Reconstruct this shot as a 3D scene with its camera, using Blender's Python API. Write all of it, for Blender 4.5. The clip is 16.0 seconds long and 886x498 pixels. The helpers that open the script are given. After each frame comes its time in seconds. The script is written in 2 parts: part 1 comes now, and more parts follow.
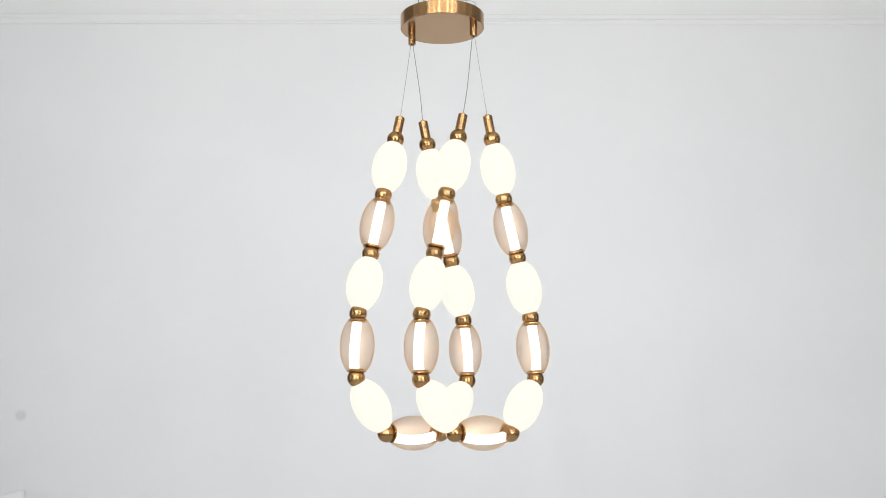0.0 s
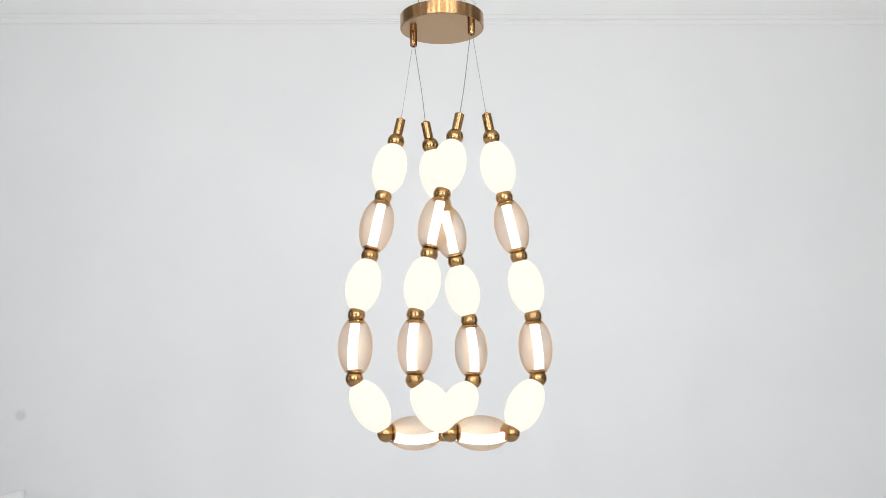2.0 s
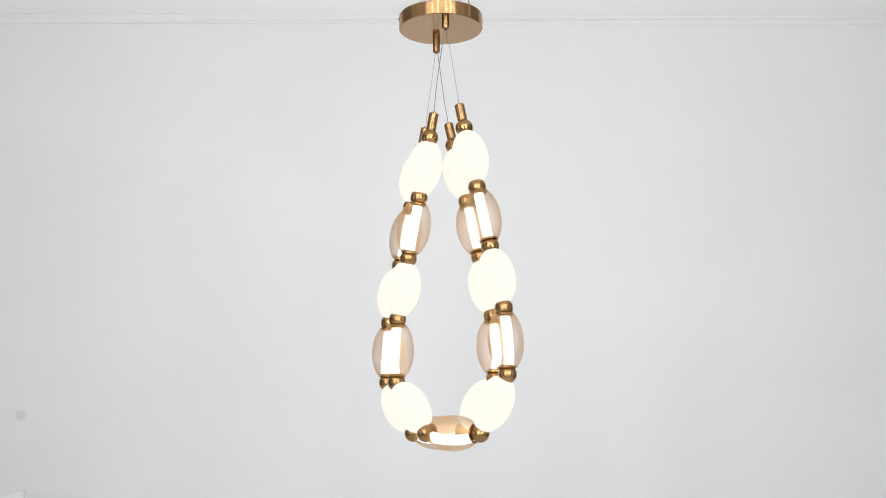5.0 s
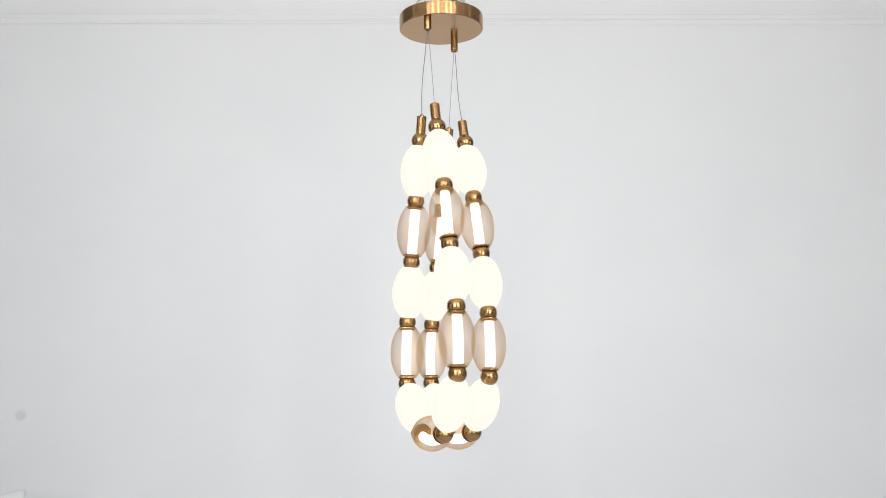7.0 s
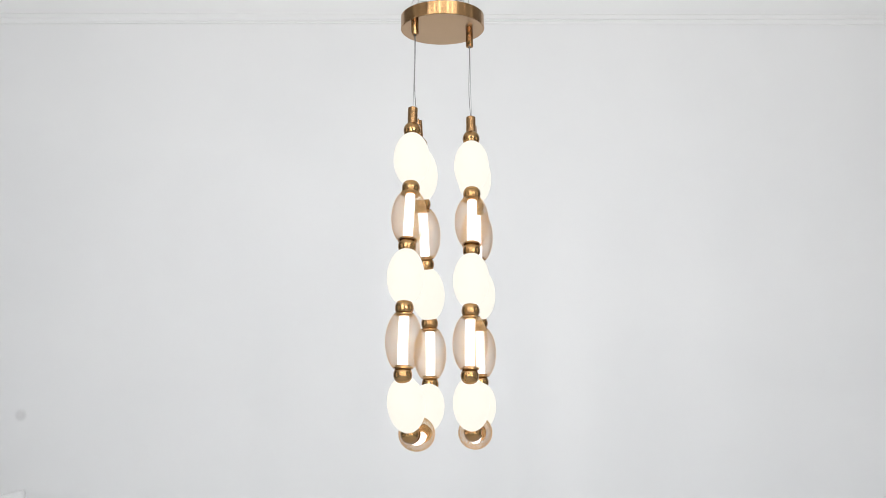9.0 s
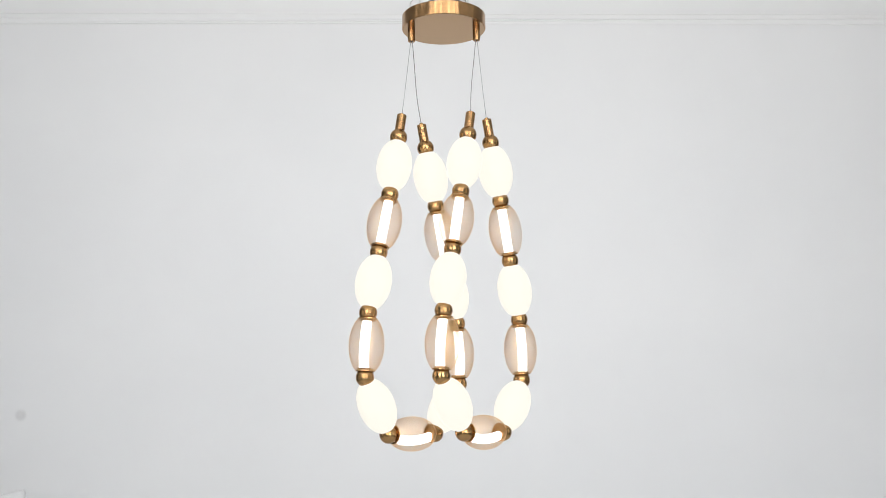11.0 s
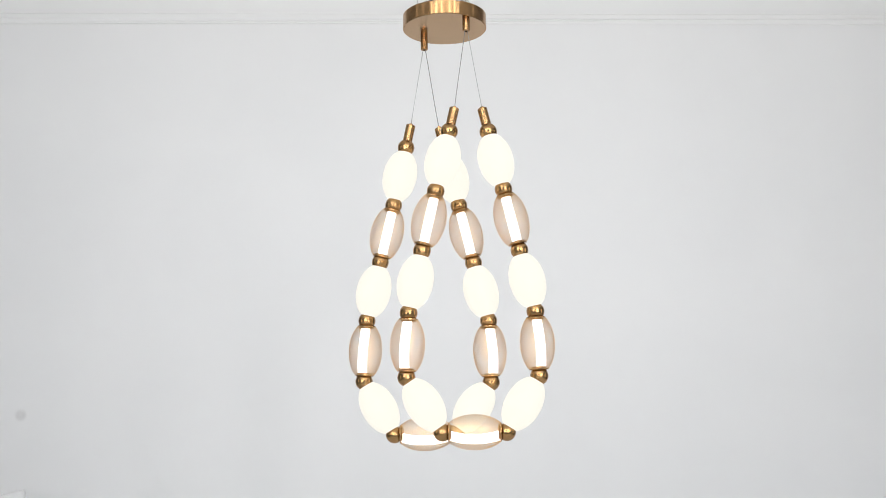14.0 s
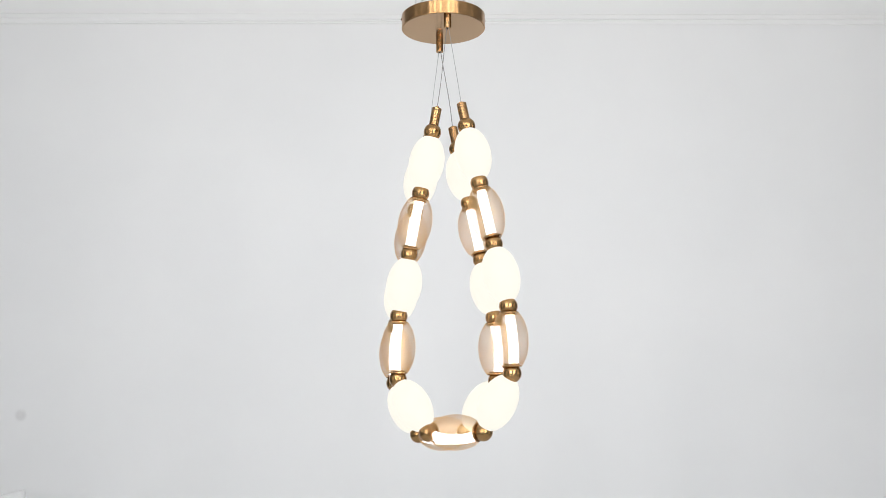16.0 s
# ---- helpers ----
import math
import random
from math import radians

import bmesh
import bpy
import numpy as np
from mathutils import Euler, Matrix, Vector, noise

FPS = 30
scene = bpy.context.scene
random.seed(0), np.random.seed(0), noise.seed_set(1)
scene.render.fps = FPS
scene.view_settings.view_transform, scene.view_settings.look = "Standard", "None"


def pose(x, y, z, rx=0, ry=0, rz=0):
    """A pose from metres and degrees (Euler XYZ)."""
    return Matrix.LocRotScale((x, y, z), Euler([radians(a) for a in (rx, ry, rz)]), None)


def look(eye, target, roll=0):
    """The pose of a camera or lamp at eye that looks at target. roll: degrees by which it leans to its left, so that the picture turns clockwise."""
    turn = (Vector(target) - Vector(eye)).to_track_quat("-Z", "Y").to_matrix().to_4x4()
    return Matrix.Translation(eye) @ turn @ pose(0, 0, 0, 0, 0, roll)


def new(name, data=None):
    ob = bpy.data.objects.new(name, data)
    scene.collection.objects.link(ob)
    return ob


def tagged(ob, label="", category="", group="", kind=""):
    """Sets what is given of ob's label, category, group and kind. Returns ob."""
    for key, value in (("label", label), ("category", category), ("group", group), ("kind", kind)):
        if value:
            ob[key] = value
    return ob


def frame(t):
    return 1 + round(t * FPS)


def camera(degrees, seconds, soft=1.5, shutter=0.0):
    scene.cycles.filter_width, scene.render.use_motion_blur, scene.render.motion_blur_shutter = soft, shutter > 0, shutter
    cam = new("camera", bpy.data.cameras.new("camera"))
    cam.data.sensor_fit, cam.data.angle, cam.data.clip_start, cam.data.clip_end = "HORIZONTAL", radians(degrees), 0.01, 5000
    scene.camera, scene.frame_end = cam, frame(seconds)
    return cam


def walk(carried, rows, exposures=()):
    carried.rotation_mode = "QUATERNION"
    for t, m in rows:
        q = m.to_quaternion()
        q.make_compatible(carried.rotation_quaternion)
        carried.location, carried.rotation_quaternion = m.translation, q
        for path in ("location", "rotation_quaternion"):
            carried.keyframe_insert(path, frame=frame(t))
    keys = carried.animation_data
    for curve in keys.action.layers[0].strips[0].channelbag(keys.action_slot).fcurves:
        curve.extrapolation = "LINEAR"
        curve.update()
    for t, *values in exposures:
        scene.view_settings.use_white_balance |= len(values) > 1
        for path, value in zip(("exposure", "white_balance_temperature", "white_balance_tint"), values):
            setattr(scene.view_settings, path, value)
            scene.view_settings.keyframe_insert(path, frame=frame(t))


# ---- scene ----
EYE_Z = 1.35
cam = camera(45.27, 16.0, soft=0.5)
EYE = (0.0, 0.0, EYE_Z)
CAM_POSE = look(EYE, (0.0, math.cos(radians(10.054)), EYE_Z + math.sin(radians(10.054))), -0.697)
walk(cam, [(0, CAM_POSE), (16, CAM_POSE)])

# ---- light ----
scene.view_settings.exposure = 0.0
world = bpy.data.worlds.new("daylight")
scene.world = world
world.use_nodes = True
wn = world.node_tree.nodes
sky = wn.new("ShaderNodeTexSky")
sky.sky_type, sky.sun_disc = "NISHITA", False
sky.sun_elevation, sky.sun_rotation = radians(38), radians(200)
wn["Background"].inputs["Strength"].default_value = 0.1
world.node_tree.links.new(sky.outputs["Color"], wn["Background"].inputs["Color"])


def panel_light(name, at, target, w, h, watts, colour=(0.963, 0.967, 0.976)):
    data = bpy.data.lights.new(name, "AREA")
    data.shape, data.size, data.size_y, data.energy, data.color = "RECTANGLE", w, h, watts, colour
    ob = new(name, data)
    ob.matrix_world = look(at, target)
    return ob


# openings for added light panels in unseen walls: middle, width, sill height, height; those of the rear wall run along
# x, those of the side walls along y
REAR_Y, CEIL_Z, HALF = -0.8, 3.9, 3.2
# added light split into narrow panels, for several streaks in the brass
REAR_PANELS = tuple((x, w, 0.9, 2.4) for x, w in ((-2.3, 0.3), (-1.35, 0.36), (-0.42, 0.3), (0.90, 0.35), (1.75, 0.42), (2.6, 0.3)))
# dim side panels, added for streaks towards the edges of balls and canopy
WEST_PANELS = ((0.6, 0.35, 0.9, 2.2), (1.9, 0.4, 0.9, 2.2))
EAST_PANELS = ((0.9, 0.35, 0.9, 2.2), (2.2, 0.4, 0.9, 2.2))
PANEL_WATTS = 51  # for each square metre of opening
for c, w, sill, h in REAR_PANELS:
    panel_light("window_daylight", (c, REAR_Y - 0.12, sill + h / 2), (c, 0, sill + h / 2), w, h, PANEL_WATTS * w * h)
FILL_BAND = (2.9, 3.4, 3.78)  # half width, sill and head of an unseen band of light, added to soften the chandelier's shadow
panel_light("fill_band_light", (0, REAR_Y - 0.12, 3.59), (0, 0, 3.59), 2 * FILL_BAND[0], FILL_BAND[2] - FILL_BAND[1], 0.6 * PANEL_WATTS * 2 * FILL_BAND[0] * (FILL_BAND[2] - FILL_BAND[1]))
for x, openings in ((-HALF - 0.12, WEST_PANELS), (HALF + 0.12, EAST_PANELS)):
    for c, w, sill, h in openings:
        panel_light("window_daylight", (x, c, sill + h / 2), (0, c, sill + h / 2), w, h, 0.2 * PANEL_WATTS * w * h)


# ---- materials ----
def material(name):
    m = bpy.data.materials.new(name)
    m.use_nodes = True
    nt = m.node_tree
    return m, nt, nt.nodes["Principled BSDF"]


def node(nt, kind, **values):
    n = nt.nodes.new(kind)
    for k, v in values.items():
        n.inputs[k.replace("_", " ")].default_value = v
    return n


def object_coords(nt, scale=(1, 1, 1)):
    c = nt.nodes.new("ShaderNodeTexCoord")
    mp = nt.nodes.new("ShaderNodeMapping")
    mp.inputs["Scale"].default_value = scale
    nt.links.new(c.outputs["Object"], mp.inputs["Vector"])
    return mp.outputs["Vector"]


def ramp(nt, fac, a, b, lo=0.3, hi=0.7):
    r = nt.nodes.new("ShaderNodeValToRGB")
    r.color_ramp.elements[0].position, r.color_ramp.elements[0].color = lo, (*a, 1)
    r.color_ramp.elements[1].position, r.color_ramp.elements[1].color = hi, (*b, 1)
    nt.links.new(fac, r.inputs["Fac"])
    return r.outputs["Color"]


def bump(nt, bsdf, height, strength, distance):
    b = node(nt, "ShaderNodeBump", Strength=strength, Distance=distance)
    nt.links.new(height, b.inputs["Height"])
    nt.links.new(b.outputs["Normal"], bsdf.inputs["Normal"])


def paint(name, a, b, rough, grain=220.0, patch=1.3, depth=0.0006):
    """Rolled wall paint: broad uneven patches and a fine roller grain."""
    m, nt, bsdf = material(name)
    v = object_coords(nt)
    big = node(nt, "ShaderNodeTexNoise", Scale=patch, Detail=3.0)
    fine = node(nt, "ShaderNodeTexNoise", Scale=grain, Detail=2.0)
    for n in (big, fine):
        nt.links.new(v, n.inputs["Vector"])
    nt.links.new(ramp(nt, big.outputs["Fac"], a, b), bsdf.inputs["Base Color"])
    bsdf.inputs["Roughness"].default_value = rough
    bump(nt, bsdf, fine.outputs["Fac"], 0.25, depth)
    return m


def brass(name, a, b, rough, stretch, aniso=0.6, turned=True, relief=0.012):
    """Satin brushed bronze-gold metal, with the brushing along one way."""
    m, nt, bsdf = material(name)
    v = object_coords(nt, stretch)
    brush = node(nt, "ShaderNodeTexNoise", Scale=1.0, Detail=4.0)
    cloud = node(nt, "ShaderNodeTexNoise", Scale=35.0, Detail=2.0)
    nt.links.new(v, brush.inputs["Vector"])
    nt.links.new(object_coords(nt), cloud.inputs["Vector"])
    nt.links.new(ramp(nt, cloud.outputs["Fac"], a, b), bsdf.inputs["Base Color"])
    r = nt.nodes.new("ShaderNodeMapRange")
    r.inputs["To Min"].default_value, r.inputs["To Max"].default_value = rough - 0.015, rough + 0.02
    nt.links.new(brush.outputs["Fac"], r.inputs["Value"])
    nt.links.new(r.outputs["Result"], bsdf.inputs["Roughness"])
    bsdf.inputs["Metallic"].default_value = 1.0
    bsdf.inputs["Anisotropic"].default_value = aniso
    bsdf.inputs["Anisotropic Rotation"].default_value = 0.25
    if turned:
        t = nt.nodes.new("ShaderNodeTangent")
        t.direction_type, t.axis = "RADIAL", "Z"
        nt.links.new(t.outputs["Tangent"], bsdf.inputs["Tangent"])
    bump(nt, bsdf, brush.outputs["Fac"], relief, 0.0001)
    return m


M_WALL = paint("white_wall_paint", (0.775, 0.775, 0.775), (0.805, 0.803, 0.80), 0.42)
# unseen side and rear walls, kept dark for contrast in the brass reflections
M_SIDE = paint("grey_side_paint", (0.13, 0.13, 0.13), (0.15, 0.15, 0.15), 0.6)
M_REAR = paint("dark_grey_rear_paint", (0.07, 0.07, 0.07), (0.09, 0.09, 0.09), 0.6)
M_CEIL = paint("white_ceiling_paint", (0.80, 0.80, 0.79), (0.83, 0.83, 0.82), 0.7)
M_TRIM = paint("white_moulding_paint", (0.79, 0.79, 0.785), (0.81, 0.81, 0.805), 0.38, depth=0.0003)
M_BRASS = brass("brushed_brass", (0.43, 0.243, 0.108), (0.49, 0.283, 0.131), 0.23, (12, 12, 60), 1.0, relief=0.0)
M_BALL = brass("turned_brass", (0.40, 0.230, 0.097), (0.47, 0.276, 0.118), 0.19, (12, 12, 60), 1.0, relief=0.0)
M_PLATE = brass("brass_underside", (0.475, 0.302, 0.160), (0.49, 0.313, 0.169), 0.16, (30, 30, 30), 0.6)
M_MESH = brass("expanded_brass_mesh", (0.68, 0.450, 0.215), (0.76, 0.510, 0.255), 0.36, (40, 40, 40), 0.0, False)


def glow(name, base, colour, strength, rough, grain):
    m, nt, bsdf = material(name)
    n = node(nt, "ShaderNodeTexNoise", Scale=grain, Detail=2.0)
    nt.links.new(object_coords(nt), n.inputs["Vector"])
    nt.links.new(ramp(nt, n.outputs["Fac"], tuple(c * 0.97 for c in base), base), bsdf.inputs["Base Color"])
    nt.links.new(ramp(nt, n.outputs["Fac"], tuple(c * 0.985 for c in colour), colour), bsdf.inputs["Emission Color"])
    bsdf.inputs["Emission Strength"].default_value = strength
    bsdf.inputs["Specular IOR Level"].default_value = 0.15
    bsdf.inputs["Roughness"].default_value = rough
    return m


M_OPAL = glow("lit_opal_glass", (0.06, 0.06, 0.06), (1.0, 0.965, 0.85), 0.97, 0.7, 30.0)
M_TUBE = glow("lit_white_silicone", (0.85, 0.85, 0.85), (1.0, 0.97, 0.97), 3.0, 0.5, 240.0)


def plain(name, colour, rough, metal=0.0, grain=300.0):
    m, nt, bsdf = material(name)
    n = node(nt, "ShaderNodeTexNoise", Scale=grain, Detail=3.0)
    nt.links.new(object_coords(nt), n.inputs["Vector"])
    nt.links.new(ramp(nt, n.outputs["Fac"], tuple(c * 0.85 for c in colour), colour), bsdf.inputs["Base Color"])
    bsdf.inputs["Roughness"].default_value, bsdf.inputs["Metallic"].default_value = rough, metal
    bump(nt, bsdf, n.outputs["Fac"], 0.15, 0.0004)
    return m


M_STEEL = plain("steel_wire", (0.42, 0.42, 0.42), 0.35, 1.0)
M_CORD = plain("dark_twisted_cord", (0.20, 0.195, 0.19), 0.45)
M_BLACK = plain("black_cable", (0.02, 0.02, 0.02), 0.45)
M_CRIMP = plain("copper_crimp", (0.55, 0.33, 0.2), 0.35, 1.0)
M_FABRIC = plain("white_fabric", (0.82, 0.82, 0.82), 0.85, 0.0, 900.0)
M_FLOOR = plain("pale_floor", (0.72, 0.745, 0.76), 0.4, 0.0, 6.0)
M_FRAME = plain("dark_window_frame", (0.08, 0.08, 0.08), 0.4)


# ---- mesh helpers ----
def part(name, bm, mat, parent=None, label="", m=None, smooth=True):
    """One bmesh as one mesh object, under a thing or a part."""
    me = bpy.data.meshes.new(name)
    for f in bm.faces:
        f.smooth = smooth
    bm.to_mesh(me)
    bm.free()
    me.materials.append(mat)
    return placed(name, me, parent, label, m)


def placed(name, me, parent=None, label="", m=None):
    ob = new(name, me)
    if parent is not None:
        ob.parent = parent
    if m is not None:
        ob.matrix_basis = m
    return tagged(ob, label)


def lathe(profile, seg=40, bm=None):
    """Turns (radius, z) pairs round the z axis; a radius of 0 closes an end."""
    bm = bm or bmesh.new()
    rings = []
    for r, z in profile:
        if r < 1e-6:
            rings.append([bm.verts.new((0, 0, z))])
        else:
            rings.append([bm.verts.new((r * math.cos(2 * math.pi * k / seg), r * math.sin(2 * math.pi * k / seg), z)) for k in range(seg)])
    for a, b in zip(rings, rings[1:]):
        for k in range(seg):
            j = (k + 1) % seg
            q = [a[k % len(a)], a[j % len(a)], b[j % len(b)], b[k % len(b)]]
            q = list(dict.fromkeys(q))
            if len(q) > 2:
                bm.faces.new(q)
    bmesh.ops.recalc_face_normals(bm, faces=bm.faces)
    return bm


def tube(points, radius, seg=10, bm=None, cap=True):
    """A round rod along a line of points."""
    bm = bm or bmesh.new()
    pts = [Vector(p) for p in points]
    rings = []
    side = None
    for i, p in enumerate(pts):
        d = (pts[min(i + 1, len(pts) - 1)] - pts[max(i - 1, 0)]).normalized()
        if side is None:
            side = d.orthogonal().normalized()
        side = (side - d * side.dot(d)).normalized()
        up = d.cross(side)
        rings.append([bm.verts.new(p + radius * (math.cos(2 * math.pi * k / seg) * side + math.sin(2 * math.pi * k / seg) * up)) for k in range(seg)])
    for a, b in zip(rings, rings[1:]):
        for k in range(seg):
            j = (k + 1) % seg
            bm.faces.new((a[k], a[j], b[j], b[k]))
    if cap:
        bm.faces.new(rings[0][::-1])
        bm.faces.new(rings[-1])
    return bm


def box(lo, hi, bm=None, bevel=0.0):
    bm = bm or bmesh.new()
    r = bmesh.ops.create_cube(bm, size=1.0)
    lo, hi = Vector(lo), Vector(hi)
    for v in r["verts"]:
        v.co = Vector(((lo[k] + hi[k]) / 2 + v.co[k] * (hi[k] - lo[k]) for k in range(3)))
    if bevel:
        edges = list({e for v in r["verts"] for e in v.link_edges})
        bmesh.ops.bevel(bm, geom=edges, offset=bevel, segments=3, affect="EDGES", profile=0.5)
    return bm


def along(a, b):
    """A pose at the middle of a and b, with its z axis from a to b."""
    a, b = Vector(a), Vector(b)
    q = (b - a).to_track_quat("Z", "Y")
    return Matrix.LocRotScale((a + b) / 2, q, None)


def setting(name, bm, mat, label, m=None, smooth=False):
    ob = part(name, bm, mat, None, label, m, smooth)
    return tagged(ob, category=name.split("_")[0], kind="structure")


# ---- the room ----
WALL_D, WALL_YAW = 5.0, 1.98
WALL_POSE = pose(0, WALL_D, 0, 0, 0, WALL_YAW)


def build_room():
    setting("floor", box((-HALF, REAR_Y, -0.1), (HALF, 5.2, 0)), M_FLOOR, "pale plain floor of a bright white room")
    setting("ceiling", box((-HALF - 0.2, REAR_Y - 0.2, CEIL_Z), (HALF + 0.2, 5.4, CEIL_Z + 0.1)), M_CEIL, "plain white painted ceiling")
    setting("wall_back", box((-HALF - 0.3, 0.0, 0), (HALF + 0.3, 0.15, CEIL_Z)), M_WALL, "smooth white painted wall behind the chandelier", WALL_POSE)
    # each pierced wall lies along its own x axis, with its outer face at y = -0.15
    walls = (("wall_rear", pose(0, REAR_Y, 0), REAR_PANELS, -HALF - 0.15, HALF + 0.15, M_REAR, "dark grey painted wall with tall windows"),
             ("wall_west", pose(-HALF, 0, 0, 0, 0, -90) @ Matrix.Diagonal((-1, 1, 1, 1)), WEST_PANELS, REAR_Y, 5.05, M_SIDE, "grey painted side wall with two narrow windows"),
             ("wall_east", pose(HALF, 0, 0, 0, 0, 90), EAST_PANELS, REAR_Y, 5.05, M_SIDE, "grey painted side wall with two narrow windows"))
    count = 0
    for name, m, openings, x0, x1, mat, label in walls:
        bm = bmesh.new()
        xs = [x0]
        top = FILL_BAND[1] if name == "wall_rear" else CEIL_Z
        for c, w, sill, h in openings:
            xs += [c - w / 2, c + w / 2]
            box((c - w / 2, -0.15, 0), (c + w / 2, 0, sill), bm)
            box((c - w / 2, -0.15, sill + h), (c + w / 2, 0, top), bm)
        xs.append(x1)
        for a, b in zip(xs[::2], xs[1::2]):
            box((a, -0.15, 0), (b, 0, top), bm)
        if top < CEIL_Z:
            half, z0, z1 = FILL_BAND
            box((-half, -0.15, z1), (half, 0, CEIL_Z), bm)
            for a, b in ((x0, -half), (half, x1)):
                box((a, -0.15, top), (b, 0, CEIL_Z), bm)
        bm.transform(m)
        bmesh.ops.recalc_face_normals(bm, faces=bm.faces)
        setting(name, bm, mat, label)
        # unseen frames round the added light panels, for dark bands in the brass
        for c, w, sill, h in openings:
            bm = bmesh.new()
            t = 0.05
            for x in (c - w / 2, c + w / 2 - t):
                box((x, -0.08, sill), (x + t, -0.03, sill + h), bm)
            for z in (sill, sill + h * 0.68, sill + h - t):
                box((c - w / 2 + t, -0.078, z), (c + w / 2 - t, -0.032, z + t), bm)
            bm.transform(m)
            bmesh.ops.recalc_face_normals(bm, faces=bm.faces)
            count += 1
            setting("window_%d" % count, bm, M_FRAME, "tall window with a dark frame and bright daylight")


def build_moulding():
    """A run of picture-rail moulding: a thin top bead, a flat cove and two fine steps."""
    z0 = EYE_Z + 2.0476
    prof = [(0.0, 0.026), (0.007, 0.026), (0.009, 0.023), (0.007, 0.020), (0.0035, 0.019), (0.004, 0.014), (0.009, 0.003), (0.013, 0.0), (0.013, -0.003),
            (0.0095, -0.0045), (0.0095, -0.008), (0.0125, -0.0095), (0.0125, -0.013), (0.009, -0.0145), (0.009, -0.019), (0.006, -0.022), (0.0, -0.023)]
    bm = bmesh.new()
    ends = []
    for x in (-HALF - 0.1, HALF + 0.1):
        ends.append([bm.verts.new((x, -0.55 * d, z0 + 1.19 * z)) for d, z in prof])
    for k in range(len(prof) - 1):
        bm.faces.new((ends[0][k], ends[0][k + 1], ends[1][k + 1], ends[1][k]))
    bmesh.ops.recalc_face_normals(bm, faces=bm.faces)
    ob = setting("trim", bm, M_TRIM, "slim white moulded picture rail along the wall", WALL_POSE)
    ob["category"] = "moulding"


# ---- the chandelier ----
BALL_R, BEAD_HALF = 0.0225, 0.0665
# each string hangs in its own plane: middle, turn, then its twelve joints as offset along the plane, out of it, and height
STRINGS = (
    (-0.0882, 0.0266, 32.27, (
        (-0.0496, -0.0021, 0.7716), (-0.0854, -0.0003, 0.6191), (-0.1221, -0.0003, 0.4614), (-0.1583, -0.0011, 0.3068),
        (-0.1638, -0.0021, 0.1469), (-0.0809, -0.0051, 0.0115), (0.0772, -0.0051, 0.0116), (0.1641, -0.0025, 0.1463),
        (0.1577, 0.0015, 0.3049), (0.1232, 0.0037, 0.4613), (0.0870, 0.0037, 0.6148), (0.0507, 0.0011, 0.7722))),
    (0.0791, -0.0295, 28.73, (
        (-0.0514, -0.0030, 0.7598), (-0.0873, -0.0020, 0.6066), (-0.1235, -0.0012, 0.4517), (-0.1603, 0.0009, 0.2978),
        (-0.1639, 0.0001, 0.1388), (-0.0730, -0.0010, 0.0104), (0.0871, -0.0035, 0.0085), (0.1658, -0.0026, 0.1452),
        (0.1579, 0.0002, 0.3028), (0.1226, 0.0006, 0.4575), (0.0864, 0.0032, 0.6102), (0.0525, 0.0012, 0.7684))))
PLATE_Z, CANOPY_R, CANOPY_H = 1.0765, 0.1117, 0.0365


def string_joints(cx, cy, yaw, offsets):
    m = pose(cx, cy, 0, 0, 0, yaw)
    return [m @ Vector(p) for p in offsets]


def barrel(r_max, length, half, n=14):
    return [(r_max * math.sqrt(1 - (s / length) ** 2), s) for s in [half * (2 * k / n - 1) for k in range(n + 1)]]


def opal_mesh():
    prof = barrel(0.0452, 0.0725, BEAD_HALF, 22)
    return lathe([(0, -BEAD_HALF)] + prof + [(0, BEAD_HALF)], 40)


MESH_R, MESH_L, MESH_HALF = 0.0430, 0.0758, 0.0640


def lattice_mesh(columns=36, rows=29, wide=0.00038, thick=0.00022):
    """Expanded-metal net on a barrel: flat crossing strips that share a short bond at each node, so that the holes are six-sided."""
    bm = bmesh.new()
    for sign in (1, -1):
        for c in range(columns):
            pts, outs = [], []
            for k in range(rows + 1):
                a = 2 * math.pi * (c + sign * k / 2) / columns
                for off in (-0.2, 0.2):
                    s = max(-1, min(1, 2 * (k + off) / rows - 1)) * MESH_HALF
                    r = MESH_R * math.sqrt(1 - (s / MESH_L) ** 2)
                    pts.append(Vector((r * math.cos(a), r * math.sin(a), s)))
                    outs.append(Vector((r * math.cos(a) / MESH_R ** 2, r * math.sin(a) / MESH_R ** 2, s / MESH_L ** 2)).normalized())
            pts, outs = pts[1:-1], outs[1:-1]
            rings = []
            for i, (p, out) in enumerate(zip(pts, outs)):
                d = (pts[min(i + 1, len(pts) - 1)] - pts[max(i - 1, 0)]).normalized()
                side = d.cross(out).normalized()
                rings.append([bm.verts.new(p + side * u * wide + out * v * thick) for u, v in ((-1, -1), (1, -1), (1, 1), (-1, 1))])
            for a, b in zip(rings, rings[1:]):
                for k in range(4):
                    bm.faces.new((a[k], a[(k + 1) % 4], b[(k + 1) % 4], b[k]))
    return bm


def end_ring_mesh():
    r = MESH_R * math.sqrt(1 - (MESH_HALF / MESH_L) ** 2)
    return lathe([(0, -0.0016), (r, -0.0016), (r + 0.0007, -0.0008), (r + 0.0007, 0.0008), (r, 0.0016), (0, 0.0016)], 32)


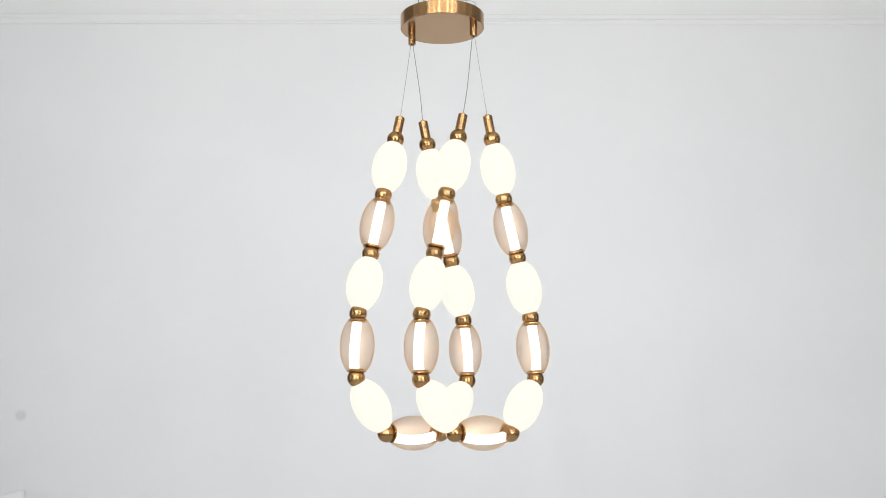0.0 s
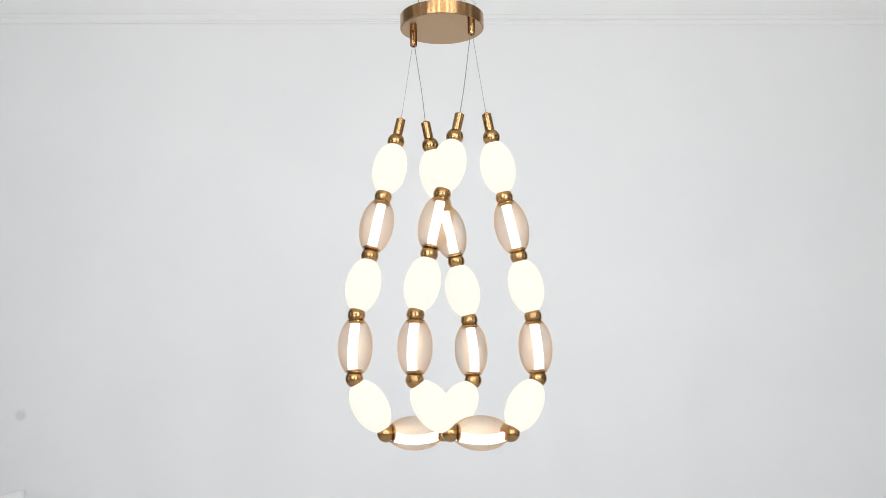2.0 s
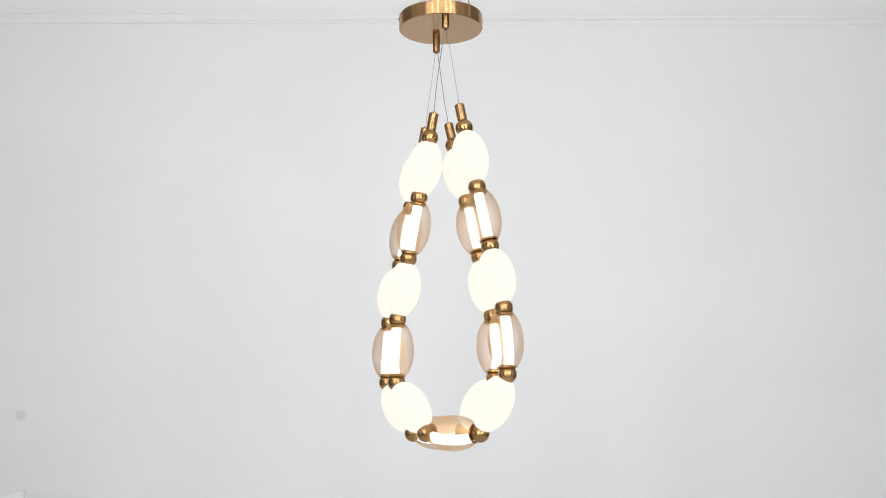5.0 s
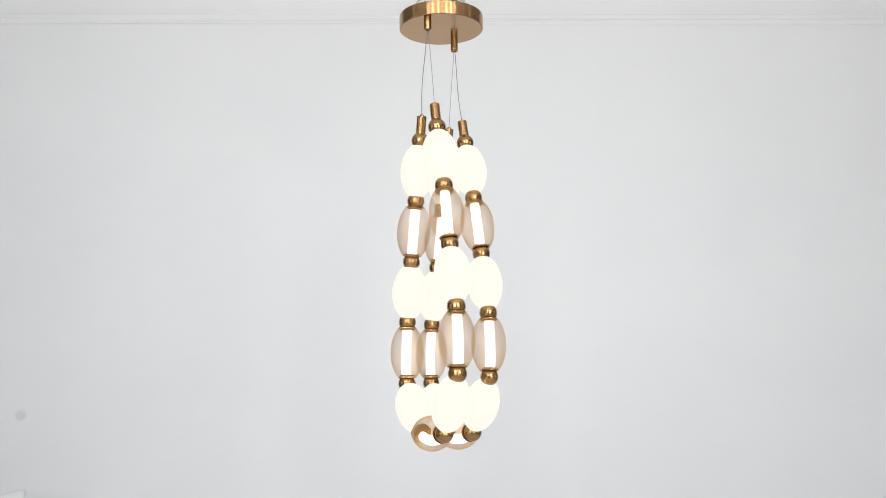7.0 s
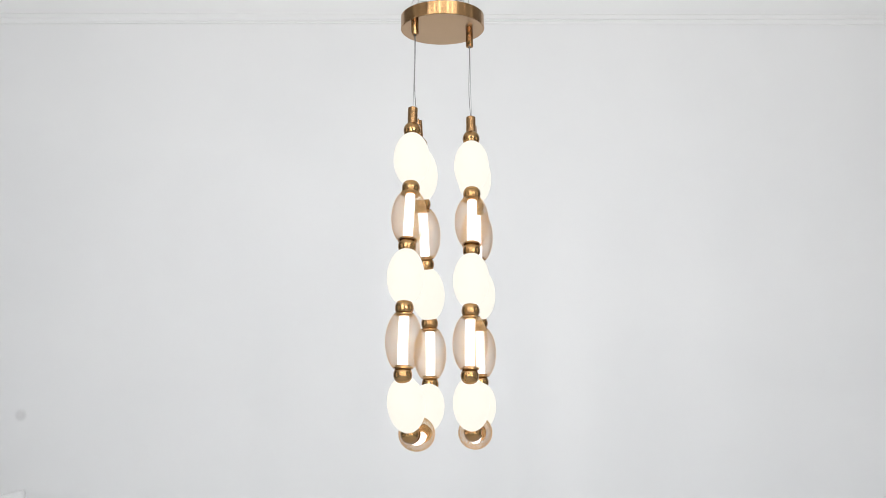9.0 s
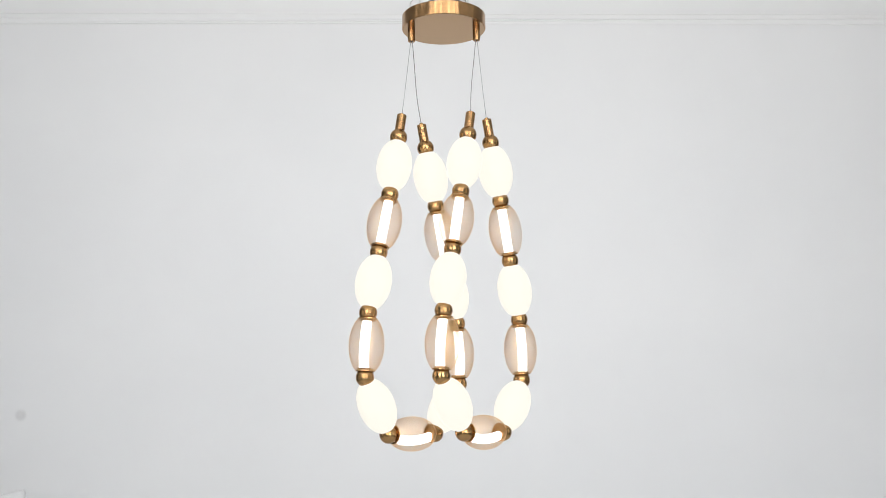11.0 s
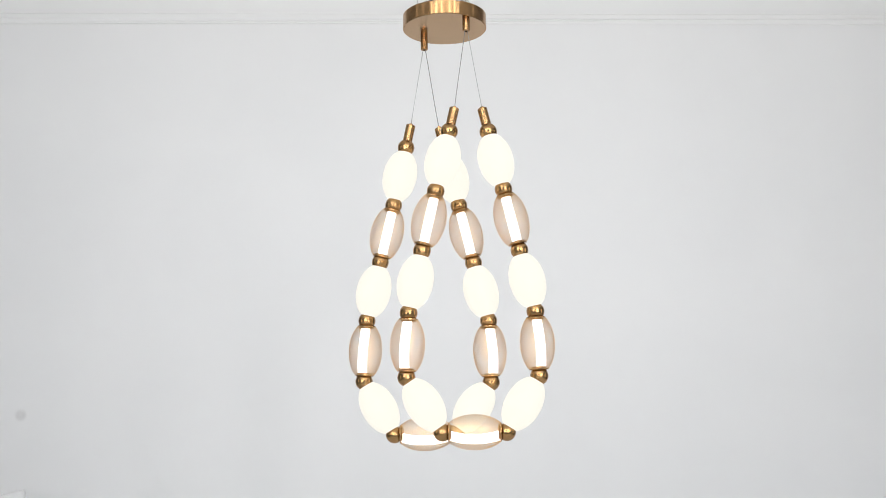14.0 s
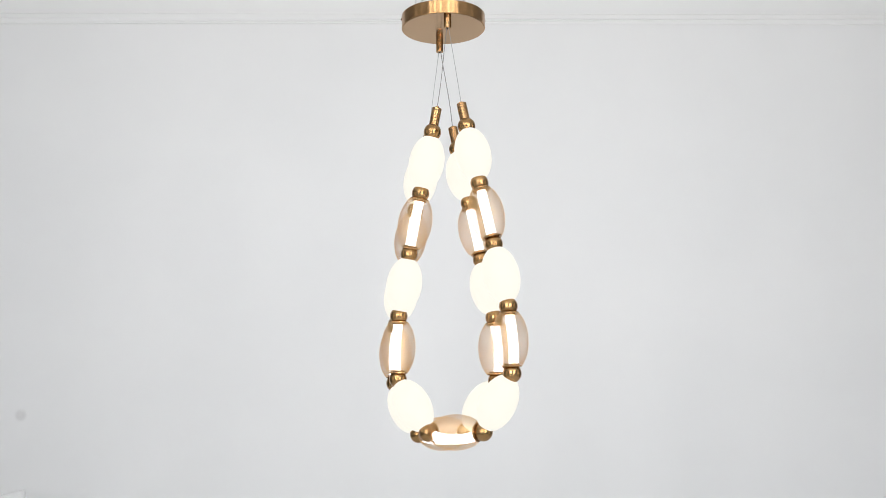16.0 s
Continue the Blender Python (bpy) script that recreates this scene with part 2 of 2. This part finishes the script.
def collar_mesh():
    """A short ribbed socket inside the end of a mesh bead, open towards the bead's middle."""
    prof = [(0.0135, 0.0)]
    for k in range(2):
        z = 0.0024 * k
        prof += [(0.0185, z), (0.0192, z + 0.0008), (0.0192, z + 0.0016), (0.0185, z + 0.0022)]
    return lathe(prof + [(0.0165, 0.0050), (0.0135, 0.0050), (0.0135, 0.0)], 28)


def ball_mesh():
    n = 18
    return lathe([(BALL_R * math.sin(math.pi * k / n), -BALL_R * math.cos(math.pi * k / n)) for k in range(n + 1)], 32)


def cap_mesh():
    r, top = 0.0126, 0.0640
    return lathe([(0, 0.012), (r, 0.012), (r, top - 0.0012), (r - 0.0012, top), (0.005, top + 0.0004), (0.005, top + 0.0035), (0.0042, top + 0.0043), (0, top + 0.0043)], 28)


def spline(p0, p1, p2, p3, t):
    return 0.5 * ((2 * p1) + (p2 - p0) * t + (2 * p0 - 5 * p1 + 4 * p2 - p3) * t * t + (3 * p1 - p0 - 3 * p2 + p3) * t ** 3)


def build_canopy(root):
    r, z0, z1 = CANOPY_R, PLATE_Z, PLATE_Z + CANOPY_H
    prof = [(0.0, z1 - 0.002), (r - 0.003, z1), (r - 0.0012, z1), (r, z1 - 0.0015), (r, z0 + 0.0012), (r - 0.0012, z0), (r - 0.003, z0 + 0.0006), (r - 0.003, z0 + 0.004)]
    bm = lathe(prof, 96)
    canopy = part("canopy", bm, M_BRASS, root, "round brushed brass canopy", pose(-0.0022, -0.0017, 0))
    mod = canopy.modifiers.new("edges", "EDGE_SPLIT")
    mod.split_angle = radians(35)
    bm = lathe([(0, z0 + 0.0002), (r - 0.0032, z0 + 0.0002), (r - 0.0032, z0 + 0.003), (0, z0 + 0.003)], 96)
    part("underside_plate", bm, M_PLATE, canopy, "satin brass underside of the canopy", smooth=False)
    for x, y in ((-0.039, -0.105), (0.039, 0.105)):
        d = Vector((x, y, 0)).normalized()
        bm = lathe([(0, 0), (0.0034, 0), (0.0034, 0.0012), (0.0026, 0.0022), (0.001, 0.0022), (0.001, 0.0014), (0, 0.0014)], 16)
        at = d * (r - 0.0004) + Vector((0, 0, z0 + CANOPY_H * 0.68))
        part("screw", bm, M_BRASS, canopy, m=Matrix.LocRotScale(at, d.to_track_quat("Z", "Y"), None))


def wavy(a, b, bow, n=14):
    a, b = Vector(a), Vector(b)
    side = (b - a).cross(Vector((0, 0, 1)))
    side = side.normalized() if side.length > 1e-6 else Vector((1, 0, 0))
    return [a.lerp(b, k / n) + side * bow * math.sin(math.pi * k / n) + side * bow * 0.35 * math.sin(2 * math.pi * k / n) for k in range(n + 1)]


def twisted(points, radius, pitch):
    """Two fine strands wound round one another."""
    pts = [Vector(p) for p in points]
    length = sum((b - a).length for a, b in zip(pts, pts[1:]))
    n = int(length / pitch * 6)
    bm = bmesh.new()
    for ph in (0, math.pi):
        line = []
        for k in range(n + 1):
            x = k / n * (len(pts) - 1)
            i = min(int(x), len(pts) - 2)
            a = 2 * math.pi * k / 6 + ph
            line.append(pts[i].lerp(pts[i + 1], x - i) + radius * 0.8 * Vector((math.cos(a), math.sin(a), 0)))
        tube(line, radius, 5, bm)
    return bm


def build_chandelier():
    root = tagged(new("chandelier"), "brushed brass chandelier with two hanging strings of glowing beads", "chandelier")
    build_canopy(root)
    opal = lattice = ring = ball = cap = collar = None
    for si, spec in enumerate(STRINGS):
        joints = string_joints(*spec)
        # cable gripper under the canopy
        fx, fy = ((-0.0845, 0.0259), (0.0801, -0.0293))[si]
        z = PLATE_Z
        prof = [(0, z + 0.001), (0.0098, z + 0.001), (0.0098, z - 0.0315), (0.0088, z - 0.0325), (0.0052, z - 0.0325), (0.0052, z - 0.029), (0, z - 0.029)]
        grip = part("cable_gripper", lathe(prof, 28), M_BRASS, root, "small brass cable gripper", pose(fx, fy, 0))
        mod = grip.modifiers.new("edges", "EDGE_SPLIT")
        mod.split_angle = radians(35)
        d = Vector((fx, fy, 0)).normalized()
        at = Matrix.LocRotScale(d * 0.0094 + Vector((0, 0, PLATE_Z - 0.021)), d.to_track_quat("Z", "Y"), None)
        part("set_screw", lathe([(0, 0), (0.0016, 0), (0.0016, 0.0008), (0.0008, 0.0008), (0.0008, 0.0002), (0, 0.0002)], 12), M_BLACK, grip, "tiny dark set screw", at)
        for k in range(12):
            a, b = joints[max(k - 1, 0)], joints[min(k + 1, 11)]
            at = along(a, b)
            if k in (0, 11):
                at = along(joints[1], joints[0]) if k == 0 else along(joints[10], joints[11])
            at.translation = joints[k]
            if ball is None:
                ball = part("brass_ball", ball_mesh(), M_BALL, root, "turned brushed brass ball", at).data
            else:
                placed("brass_ball", ball, root, "turned brushed brass ball", at)
            if k in (0, 11):
                if cap is None:
                    c = part("end_cap", cap_mesh(), M_BRASS, root, "slim brass end cap", at)
                    cap = c.data
                else:
                    c = placed("end_cap", cap, root, "slim brass end cap", at)
                mod = c.modifiers.new("edges", "EDGE_SPLIT")
                mod.split_angle = radians(35)
                top = at @ Vector((0, 0, 0.067))
                side = 0.0025 if k == 0 else -0.0025
                foot = Vector((fx, fy, PLATE_Z - 0.030)) + side * Vector((-1, -0.55, 0))
                if k == 0 and si == 1:
                    part("power_cord", twisted(wavy(top, foot, 0.004), 0.0007, 0.007), M_CORD, root, "dark twisted power cord")
                elif k == 11 and si == 0:
                    part("power_cord", twisted(wavy(top, foot, -0.003), 0.00062, 0.006), M_CORD, root, "dark twisted power cord")
                else:
                    part("steel_wire", tube(wavy(top, foot, 0.0006, 6), 0.0008, 6), M_STEEL, root, "fine steel suspension wire")
        for k in range(11):
            p1, p2 = joints[k], joints[k + 1]
            at = along(p1, p2)
            if k % 2 == 0:
                if opal is None:
                    opal = part("opal_bead", opal_mesh(), M_OPAL, root, "glowing egg-shaped white opal glass bead", at).data
                else:
                    placed("opal_bead", opal, root, "glowing egg-shaped white opal glass bead", at)
                continue
            if lattice is None:
                bead = part("mesh_bead", lattice_mesh(), M_MESH, root, "barrel-shaped gold wire-mesh bead", at, False)
                lattice = bead.data
            else:
                bead = placed("mesh_bead", lattice, root, "barrel-shaped gold wire-mesh bead", at)
            for s in (-1, 1):
                m = pose(0, 0, s * MESH_HALF)
                if ring is None:
                    ring = part("end_ring", end_ring_mesh(), M_BALL, bead, "thin brass ring", m, False).data
                else:
                    placed("end_ring", ring, bead, "thin brass ring", m)
                m = pose(0, 0, s * (MESH_HALF - 0.0016), 0 if s < 0 else 180, 0, 0)
                if collar is None:
                    collar = part("inner_collar", collar_mesh(), M_BALL, bead, "ribbed brass socket", m, False).data
                else:
                    placed("inner_collar", collar, bead, "ribbed brass socket", m)
            inv = at.inverted()
            p0, p3 = joints[k - 1], joints[k + 2]
            line = [inv @ spline(p0, p1, p2, p3, 0.12 + 0.76 * i / 14) for i in range(15)]
            part("light_tube", tube(line, 0.0117, 20), M_TUBE, bead, "glowing white flexible light tube")
    build_hanging(root)
    return root


def build_hanging(root):
    """Wires above the canopy, up to the ceiling, and a loose power cable."""
    z0, z1 = PLATE_Z + CANOPY_H - 0.001, CEIL_Z - EYE_Z - 0.03
    rnd = random.Random(4)
    for x, y in ((-0.05, -0.045), (0.055, -0.04), (0.045, 0.06), (-0.055, 0.05)):
        part("hanging_wire", tube(wavy((x, y, z0), (x * 0.1, y * 0.1, z1), 0.002, 8), 0.0008, 6), M_STEEL, root, "fine steel hanging wire")
    for name, mat, rad, r0, turns, label in (("coiled_cable", M_BLACK, 0.0011, 0.060, 2.3, "loosely coiled dark cable lying on the canopy"),
                                             ("coiled_wire", M_STEEL, 0.0007, 0.078, 3.2, "loosely coiled steel wire lying on the canopy")):
        pts, n = [], int(turns * 40)
        ph = rnd.uniform(0, 6.28)
        for k in range(n):
            a = 2 * math.pi * k / 40 + ph
            r = r0 + 0.012 * math.sin(0.37 * a * 2 + ph)
            pts.append((r * math.cos(a), 0.85 * r * math.sin(a), z0 + 0.004 + 0.012 * k / n + 0.009 * (1 + math.sin(1.7 * a + ph))))
        end = Vector(pts[-1])
        pts += [end.lerp(Vector((0, 0, z1)), f) + Vector((0.0, 0.0, 0.02 * math.sin(math.pi * f))) for f in (0.04, 0.1, 0.2, 0.5, 1.0)]
        part(name, tube(pts, rad, 7), mat, root, label)
    for x, y in ((0.02, -0.05), (-0.03, -0.055)):
        part("crimp", tube([(x, y, z0 + 0.006), (x + 0.012, y + 0.004, z0 + 0.010)], 0.003, 10), M_CRIMP, root, "small copper crimp")
    bm = lathe([(0, z1 + 0.03), (0.03, z1 + 0.03), (0.03, z1 - 0.005), (0.026, z1 - 0.01), (0, z1 - 0.01)], 28)
    part("ceiling_swivel", bm, M_STEEL, root, "small steel ceiling swivel")


def build_screen():
    """The top corner of a white board in front of the wall, its top edge cut on a slant."""
    bm = box((-0.8, -0.02, 0.0), (0.0, 0.02, 1.152), bevel=0.012)
    for v in bm.verts:
        if v.co.z > 1.0:
            v.co.z += 0.24 * v.co.x
        v.co.x += 0.16 * (1.152 - v.co.z) if v.co.x > -0.1 else 0
    ob = part("foam_board", bm, M_FABRIC, None, "white foam board standing upright near the wall", pose(-1.822, 4.70, 0, 0, 0, 4), smooth=False)
    tagged(ob, category="board")


def build_wall_marks():
    """Small faint flaws on the wall's paint."""
    m, nt, bsdf = material("grey_stain")
    n = node(nt, "ShaderNodeTexGradient")
    n.gradient_type = "SPHERICAL"
    nt.links.new(object_coords(nt, (33, 33, 33)), n.inputs["Vector"])
    nt.links.new(ramp(nt, n.outputs["Fac"], (0, 0, 0), (0.22, 0.22, 0.22), 0.0, 0.6), bsdf.inputs["Alpha"])
    bsdf.inputs["Base Color"].default_value = (0.55, 0.53, 0.53, 1)
    bsdf.inputs["Roughness"].default_value = 0.6
    for u, w, rad in ((-1.9485, 0.1238, 0.03),):
        bm = lathe([(0, 0), (rad, 0)], 32)
        ob = part("wall_stain", bm, m, None, "faint round grey stain on the white wall", WALL_POSE @ pose(u, -0.001, EYE_Z + w, 90, 0, 0))
        tagged(ob, category="stain", kind="structure")
    for u, w, a in ((0.965, 1.12, 5), (-0.949, 0.833, -25), (0.844, 0.870, 30), (-1.241, -0.215, -20), (-1.215, -0.185, 40), (-1.17, -0.176, 10)):
        bm = tube([(0, 0, 0), (0.006, 0, 0.002), (0.012, 0, 0.001), (0.02, 0, 0.004)], 0.0005, 5)
        ob = part("paint_scuff", bm, M_TRIM, None, "tiny raised scuff in the white wall paint", WALL_POSE @ pose(u, -0.0006, EYE_Z + w, 0, a, 0))
        tagged(ob, category="scuff", kind="structure")


build_room()
build_wall_marks()
build_moulding()
chandelier = build_chandelier()
build_screen()


def motions():
    turn = ((0, 0, 7.5), (0.5, 0, 7.5), (1.0, -0.7, 7.3), (1.5, -3.3, 7.2), (2.0, -8.4, 6.8), (2.5, -19.2, 6.4), (3.0, -30.7, 6.0), (3.5, -39.4, 5.3),
            (4.0, -47.4, 4.3), (6.5, -87.2, 3.6), (7.0, -95.5, 3.9), (7.5, -103.5, 4.2), (8.0, -111.5, 4.4), (8.5, -119.9, 5.0), (9.0, -128.6, 6.0),
            (11.5, -170.6, 8.1), (12.0, -178.8, 8.5), (12.5, -186.8, 8.6), (13.0, -194.9, 8.7), (13.5, -203.0, 8.7), (14.0, -211.3, 8.6),
            (14.5, -219.7, 8.3), (15.0, -228.0, 7.4), (15.5, -236.2, 6.6), (16.0, -244.4, 5.8))
    walk(chandelier, [(t, pose(mm / 1000, 2.7, EYE_Z, 0, 0, a)) for t, a, mm in turn])


motions()
